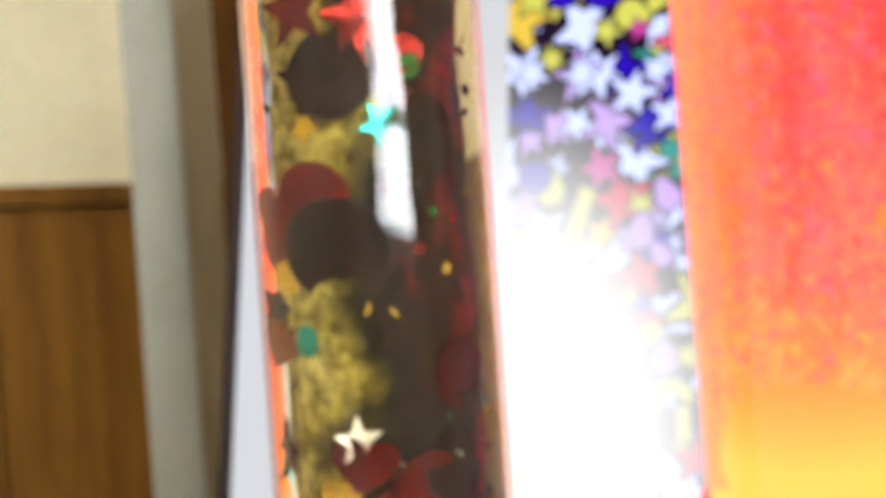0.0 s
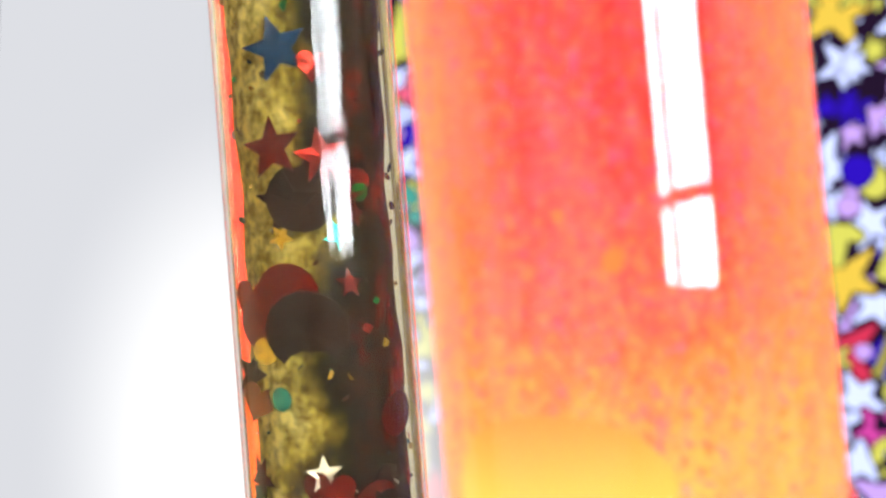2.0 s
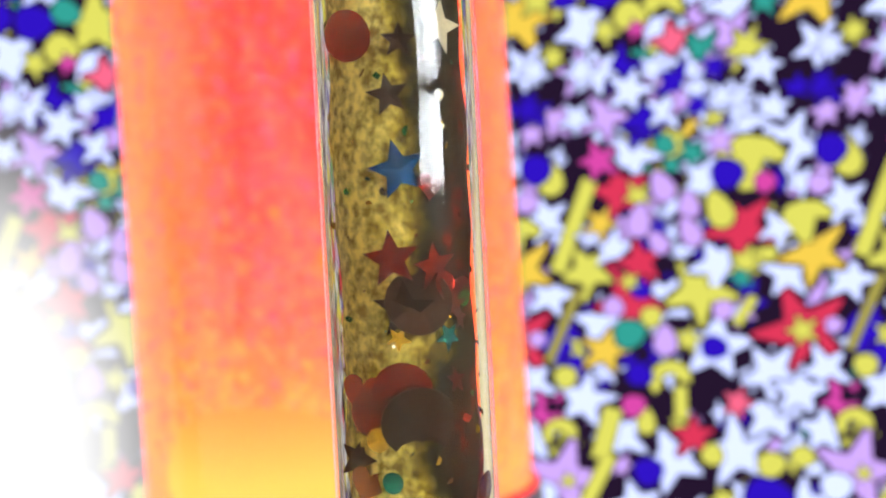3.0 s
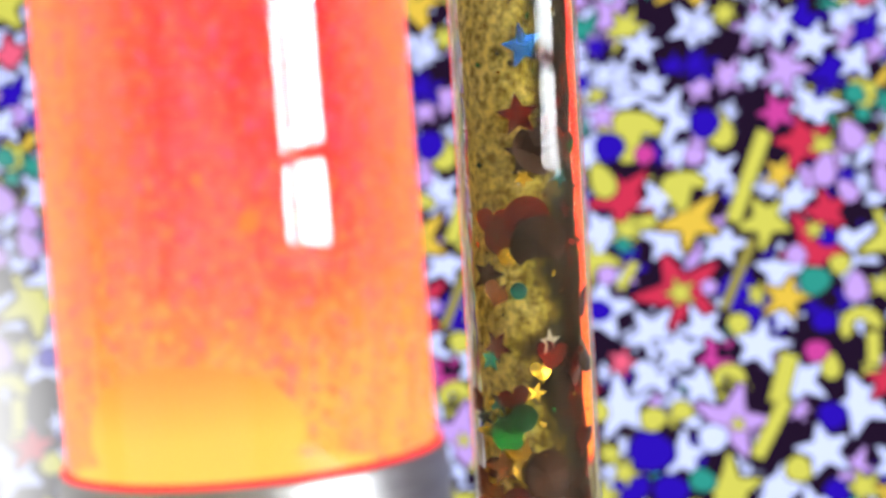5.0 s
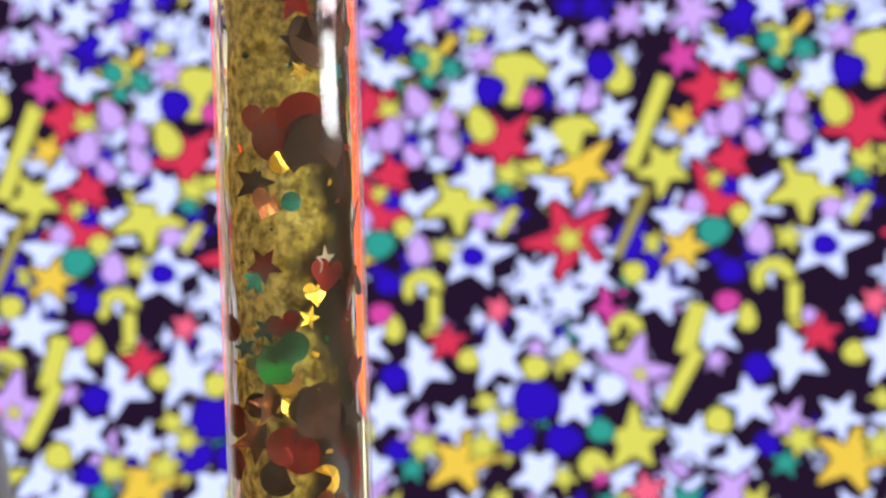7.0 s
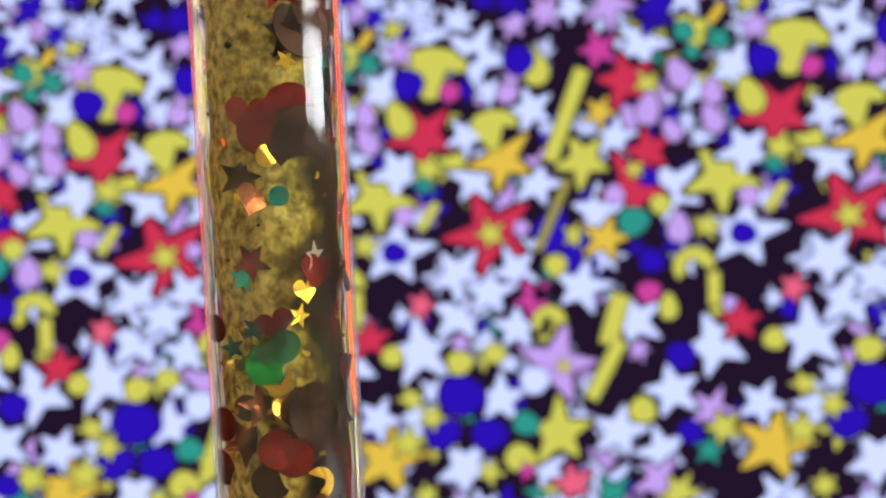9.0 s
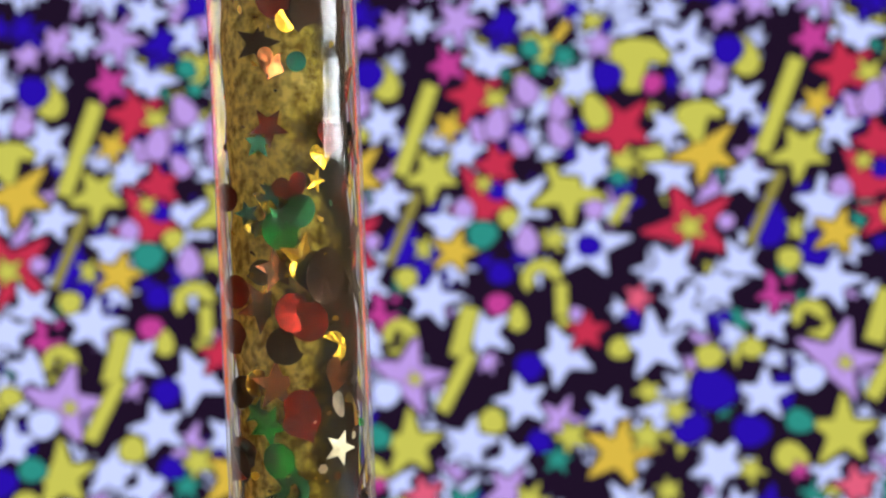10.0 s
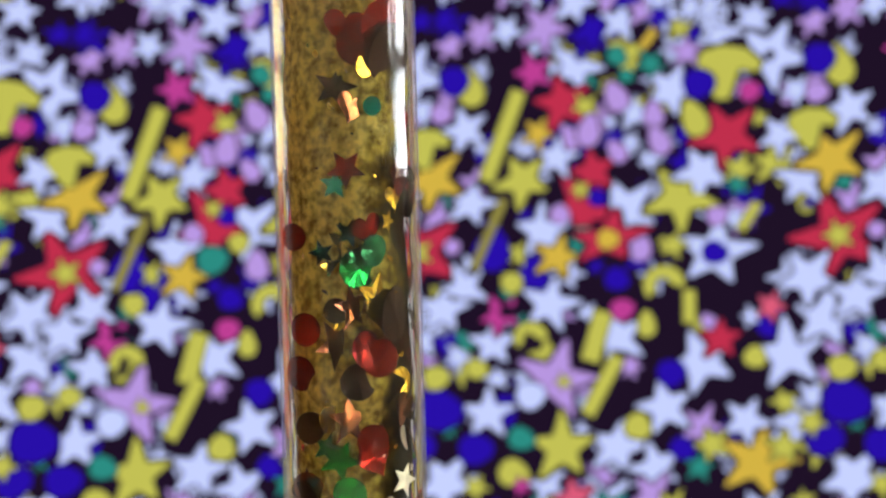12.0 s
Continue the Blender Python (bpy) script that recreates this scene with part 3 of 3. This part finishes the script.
motifs("star", "pink", [
    (1.777, -0.0676, 0.0079), (2.213, -0.1475, 0.0106)])

for colour, u, z, length, wide, turn in (("yellow", 2.208, 0.0087, 0.0406, 0.0062, 67), ("olive", 2.171, -0.0326, 0.0324, 0.0038, 64), ("yellow", 2.8, -0.03, 0.0132, 0.004, 54),
                                         ("orange", 2.617, 0.0451, 0.0135, 0.0034, 50), ("yellow", 2.325, -0.0782, 0.022, 0.0077, 72), ("yellow", 2.298, -0.0993, 0.0282, 0.0059, 60),
                                         ("yellow", 2.583, -0.0668, 0.0138, 0.0051, 88)):
    motif("bar", colour, u, z, length, wide, turn, 5)
# a flattened red flower that does not repeat
motif("star", "red", 0, -0.037, 0.0190, 0.0110, 12, 5, 0.2886)
motif("dot", "orange", 0, -0.037, 0.0050, 0.0046, 0, 5, 0.2886)
# a crowd of lesser motifs fills the gaps and the row between two repeats
for i in range(192):
    colour = random.choice(("white", "white", "white", "lilac", "yellow", "navy", "yellow", "lilac", "teal", "white", "white", "navy", "white", "lilac"))
    if i < 75:
        z, big, kind = random.uniform(-0.160, 0.052), random.uniform(0.004, 0.0066), random.choice(("star", "star", "star", "drop"))
    elif i < 96:
        z, big, kind, colour = random.uniform(-0.160, 0.052), random.uniform(0.007, 0.011), random.choice(("star", "star", "dot")), "navy"
    elif i < 160:
        z, big, kind = random.uniform(-0.160, 0.052), random.uniform(0.006, 0.0105), "star"
    else:
        z, big, kind = random.uniform(0.028 if i > 195 else 0.050, 0.076), random.uniform(0.006, 0.0125), "star"
    FILL[0] = 0.0009 if i < 75 else 0.0003 if i < 96 else 0.0005 if i < 160 else 0
    motif(kind, colour, 1.9 + random.random(), z, big, big * random.uniform(0.8, 1.0), random.uniform(0, 72), random.choice((5, 5, 6)))
for colour, found in rest.items():
    verts, faces, slots = [], [], []
    for me, mat in found:
        base = len(verts)
        verts += [mat @ v.co for v in me.vertices]
        faces += [[base + i for i in p.vertices] for p in me.polygons]
        slots += [p.material_index for p in me.polygons]
    me = bpy.data.meshes.new("star_field")
    me.from_pydata(verts, [], faces)
    me.materials.append(INK[colour])
    me.materials.append(INK["black"])
    me.polygons.foreach_set("material_index", slots)
    ob = under(new("star_field", me), picture)
    tagged(ob, kind="stuff")

# ------------------------------------------------------------------ the glowing lamp
lamp = tagged(new("glitter_lamp"), "glowing orange-red liquid lamp on a silver metal base", "lamp")
lamp.location = (*LAMP, DESK)
cx, cy = LAMP
base_prof = [(0.0, DESK), (LAMP_R + 0.014, DESK), (LAMP_R + 0.0145, DESK + 0.006), (LAMP_R + 0.004, RIM - 0.03), (LAMP_R + 0.0025, RIM - 0.002), (LAMP_R + 0.0018, RIM), (LAMP_R - 0.001, RIM + 0.0012),
             (0.0, RIM - 0.004)]
under(part("base", lathe(base_prof, 96, cx, cy), ALU, None, "brushed silver metal base", True), lamp)
under(part("rim_ring", lathe([(LAMP_R - 0.0005, RIM - 0.002), (LAMP_R + 0.001, RIM), (LAMP_R + 0.001, RIM + 0.002), (LAMP_R - 0.0005, RIM + 0.0025)], 96, cx, cy), RED_GLOW, None, "thin red rim", True), lamp)
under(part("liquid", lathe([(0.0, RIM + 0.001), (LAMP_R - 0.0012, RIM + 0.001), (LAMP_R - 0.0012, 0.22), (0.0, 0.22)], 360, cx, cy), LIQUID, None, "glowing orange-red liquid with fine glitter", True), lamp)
bulb = under(part("glass", lathe([(LAMP_R, RIM + 0.002), (LAMP_R, 0.220), (LAMP_R, 0.221), (LAMP_R, 0.225), (LAMP_R - 0.006, 0.232)], 96, cx, cy), LAMP_GLASS, None, "clear glass cylinder", True), lamp)
under(part("cap", lathe([(0.0, 0.262), (LAMP_R - 0.01, 0.262), (LAMP_R + 0.003, 0.255), (LAMP_R + 0.003, 0.222), (0.0, 0.222)], 96, cx, cy), ALU, None, "silver metal cap", True), lamp)


def wax(name, bearing, z, wide, deep, tall, r):
    """A soft lump of wax pressed against the inside of the glass."""
    bm = bmesh.new()
    bmesh.ops.create_uvsphere(bm, u_segments=96, v_segments=64, radius=1.0)
    c = Vector((cx + r * math.sin(bearing), cy + r * math.cos(bearing), z))
    for v in bm.verts:
        p = Matrix.Rotation(-bearing, 3, "Z") @ Vector((v.co.x * wide, v.co.y * deep, v.co.z * tall * (1.0 if v.co.z < 0 else 1.5)))
        p = p + c
        out = Vector((p.x - cx, p.y - cy))
        if out.length > LAMP_R - 0.0006:
            out *= (LAMP_R - 0.0006) / out.length
            p.x, p.y = cx + out.x, cy + out.y
        v.co = p
    return under(part(name, bm, WAX, None, "soft yellow lump of melted wax", True), lamp)


wax("wax_blob", 2.92, -0.064, 0.058, 0.045, 0.014, 0.030)
wax("wax_blob", 3.00, -0.047, 0.042, 0.034, 0.024, 0.046)
wax("wax_drop", 2.60, 0.024, 0.0046, 0.006, 0.0042, LAMP_R - 0.005)
wax("wax_drop", 2.83, 0.040, 0.0022, 0.004, 0.0020, LAMP_R - 0.004)

# ------------------------------------------------------------------ the confetti tube
R_OUT, R_IN, R_GEL = 0.006, 0.0057, 0.0044
T0, T1 = DESK + 0.012, 0.09
wand = tagged(new("glitter_wand"), "clear plastic tube full of murky gel and foil confetti", "glitter wand")
wand.location = (0, 0, DESK)
under(part("tube", lathe([(R_OUT, T0), (R_OUT, T1)], 64), TUBE_GLASS, None, "clear glossy plastic tube", True), wand)
sleeve = under(part("liquid", lathe([(0.0, T0), (R_IN, T0), (R_IN, T0 + 0.0005), (R_IN, T1 - 0.0005), (R_IN, T1), (0.0, T1)], 96), WATER, None, "clear liquid filling the tube", True), wand)
sleeve.visible_shadow = False
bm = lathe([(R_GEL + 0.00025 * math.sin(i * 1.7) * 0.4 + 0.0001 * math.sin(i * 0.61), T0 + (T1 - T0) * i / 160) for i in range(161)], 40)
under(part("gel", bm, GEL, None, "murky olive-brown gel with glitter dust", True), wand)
for z0, z1 in ((DESK, T0), (T1, T1 + 0.014)):
    under(part("end_cap", lathe([(0.0, z0), (R_OUT + 0.0012, z0), (R_OUT + 0.0016, z0 + 0.002), (R_OUT + 0.0016, z1 - 0.002), (R_OUT + 0.0010, z1), (0.0, z1)], 40), CAPPLASTIC, None, "red plastic end cap", True), wand)

PIECE = {}


def foil_mesh(shape, colour):
    key = (shape, colour, random.randrange(4))
    if key not in PIECE:
        pts = outline("foilstar" if shape == "star" else shape)
        bm = bmesh.new()
        bend, slant, dent = random.uniform(0.02, 0.14), random.uniform(-0.1, 0.1), random.uniform(-0.05, 0.07)
        bow = [bend * x * x + slant * x * y + random.uniform(-0.02, 0.02) for x, y in pts]
        a = [bm.verts.new((x, -0.02 + h, y)) for (x, y), h in zip(pts, bow)]
        b = [bm.verts.new((x, 0.02 + h, y)) for (x, y), h in zip(pts, bow)]
        off = 0.62 if shape == "moon" else 0.0
        mid, back = bm.verts.new((off, -0.02 + dent, 0)), bm.verts.new((off, 0.02 + dent, 0))
        for i in range(len(a)):
            j = (i + 1) % len(a)
            bm.faces.new((a[i], a[j], mid))
            bm.faces.new((b[j], b[i], back))
            bm.faces.new((a[i], b[i], b[j], a[j]))
        PIECE[key] = mesh_of(bm, shape, FOIL[colour])
    return PIECE[key]


def confetti(shape, colour, rows):
    for bearing, z, r in rows:
        a, r = radians(bearing), r * 0.88
        rad = 0.0049 + random.uniform(-0.0002, 0.00015)
        most = math.degrees(math.asin(min(0.7, (R_IN - 0.0002 - rad) / r)))
        swing, nod = random.uniform(-0.4, 1.0) * most, random.uniform(-14, 14)
        if 160 < bearing % 360 < 225 and random.random() < (0.62 if colour in ("gold", "silver", "copper") else 0.12):
            rad, swing, nod = 0.0050, bearing % 360 - random.uniform(152, 165), random.uniform(-7, -2)    # lies askew in the gel
        z += 0.0115
        m = Matrix.Translation((rad * math.sin(a), rad * math.cos(a), z)) @ Matrix.Rotation(math.pi - a, 4, "Z")
        m = m @ Matrix.Rotation(radians(nod), 4, "X") @ Matrix.Rotation(radians(swing), 4, "Z")
        m = m @ Matrix.Rotation(radians(random.uniform(0, 72) if shape == "star" else random.uniform(-35, 35)), 4, "Y") @ Matrix.Diagonal((r, r, r, 1))
        ob = new("foil_" + shape, foil_mesh(shape, colour))
        ob.matrix_basis = m
        under(ob, wand)
        ob["label"] = colour.replace("dark", "dark ") + " foil " + shape


confetti("heart", "darkred", [
    (-162, 0.0121, 0.0020), (-180, -0.0225, 0.0020)])
confetti("heart", "copper", [
    (-165, 0.0057, 0.0016), (144, -0.0189, 0.0020)])
confetti("star", "red", [
    (-159, 0.0008, 0.0019), (163, 0.0216, 0.0024), (106, 0.0172, 0.0012), (113, 0.0128, 0.0012)])
confetti("moon", "gold", [
    (-145, -0.0059, 0.0019), (125, -0.0219, 0.0016), (150, -0.0167, 0.0015)])
confetti("star", "gold", [
    (176, -0.0095, 0.0024), (161, 0.0160, 0.0011), (160, -0.0035, 0.0012)])
confetti("heart", "gold", [
    (170, -0.0108, 0.0019), (153, -0.0015, 0.0013)])
confetti("disc", "red", [
    (-174, -0.0137, 0.0018), (-173, 0.0107, 0.0020)])
confetti("star", "copper", [
    (-156, -0.0194, 0.0024), (-161, -0.0103, 0.0022), (-146, -0.0132, 0.0025)])
confetti("disc", "green", [
    (-154, -0.0254, 0.0016), (100, 0.0185, 0.0007), (-168, -0.0072, 0.0019)])
confetti("star", "silver", [
    (112, 0.0377, 0.0023), (145, -0.0248, 0.0017), (142, 0.0010, 0.0014)])
confetti("disc", "black", [
    (148, 0.0100, 0.0030), (143, 0.0185, 0.0027), (152, -0.0110, 0.0026)])
confetti("disc", "darkred", [
    (-166, 0.0373, 0.0021), (172, -0.0145, 0.0018)])
confetti("star", "blue", [
    (154, 0.0278, 0.0025)])
confetti("star", "black", [
    (155, 0.0180, 0.0026), (159, 0.0330, 0.0018), (149, 0.0367, 0.0015), (-151, 0.0073, 0.0021)])
confetti("disc", "darkred", [
    (160, 0.0123, 0.0024)])
confetti("disc", "copper", [(-109, -0.0251, 0.0016)])
confetti("heart", "red", [
    (128, 0.0266, 0.0013), (108, 0.0183, 0.0010), (-177, -0.0040, 0.0017)])
confetti("star", "teal", [
    (117, 0.0159, 0.0013), (-148, -0.0004, 0.0015)])
confetti("disc", "gold", [(-138, -0.0193, 0.0013), (-178, 0.0089, 0.0010)])
confetti("disc", "silver", [
    (143, -0.0213, 0.0012)])
confetti("disc", "teal", [
    (173, 0.0058, 0.0009)])
confetti("disc", "darkgreen", [
    (175, -0.0058, 0.0015)])
confetti("star", "green", [
    (-146, -0.0226, 0.0021)])
# darker pieces crowd the side towards the window
for i in range(15):
    shape, colour = random.choice((("disc", "red"), ("disc", "darkred"), ("star", "black"), ("disc", "darkred"), ("star", "red"), ("disc", "black"), ("heart", "red"), ("star", "red")))
    confetti(shape, colour, [(random.uniform(70, 145), random.uniform(-0.032, 0.022), random.uniform(0.0013, 0.0022))])
for i in range(22):
    shape, colour = random.choice((("moon", "gold"), ("disc", "darkgreen"), ("star", "black"), ("disc", "darkred"), ("star", "darkgreen"), ("heart", "darkred"), ("disc", "black"), ("star", "darkteal")))
    z = random.uniform(-0.038, -0.004)
    confetti(shape, "darkgreen" if z < -0.015 and colour == "gold" else colour, [(random.uniform(165, 265), z, random.uniform(0.0011, 0.0019))])
# loose small flakes all round and along the whole tube
small = {}
for i in range(600):
    colour = random.choice(("gold", "gold", "gold", "copper", "red", "green", "silver", "darkred", "copper", "gold", "green", "gold", "teal"))
    z = random.uniform(-0.05, 0.062) if i < 480 else random.uniform(T0, T1)
    small.setdefault(colour, []).append((random.uniform(0, 2 * math.pi), z, random.uniform(0.0001, 0.00042)))
for colour, found in small.items():
    bm = bmesh.new()
    for a, z, r in found:
        rad = random.uniform(0.0044, 0.0046)
        m = Matrix.Translation((rad * math.sin(a), rad * math.cos(a), z)) @ Matrix.Rotation(math.pi - a, 4, "Z") @ Matrix.Rotation(random.uniform(-0.8, 0.8), 4, "X") @ Matrix.Rotation(random.uniform(-0.7, 0.7), 4, "Z")
        n = random.choice((4, 6, 6))
        bm.faces.new([bm.verts.new(m @ Vector((r * math.cos(2 * math.pi * j / n), 0, r * math.sin(2 * math.pi * j / n)))) for j in range(n)])
    tagged(under(part("flakes", bm, FOIL[colour]), wand), kind="stuff")
# the tube leans a little on its foot
wand.matrix_basis = Matrix.Rotation(0.0231, 4, "Y") @ Matrix.Rotation(0.0124, 4, "X") @ wand.matrix_basis
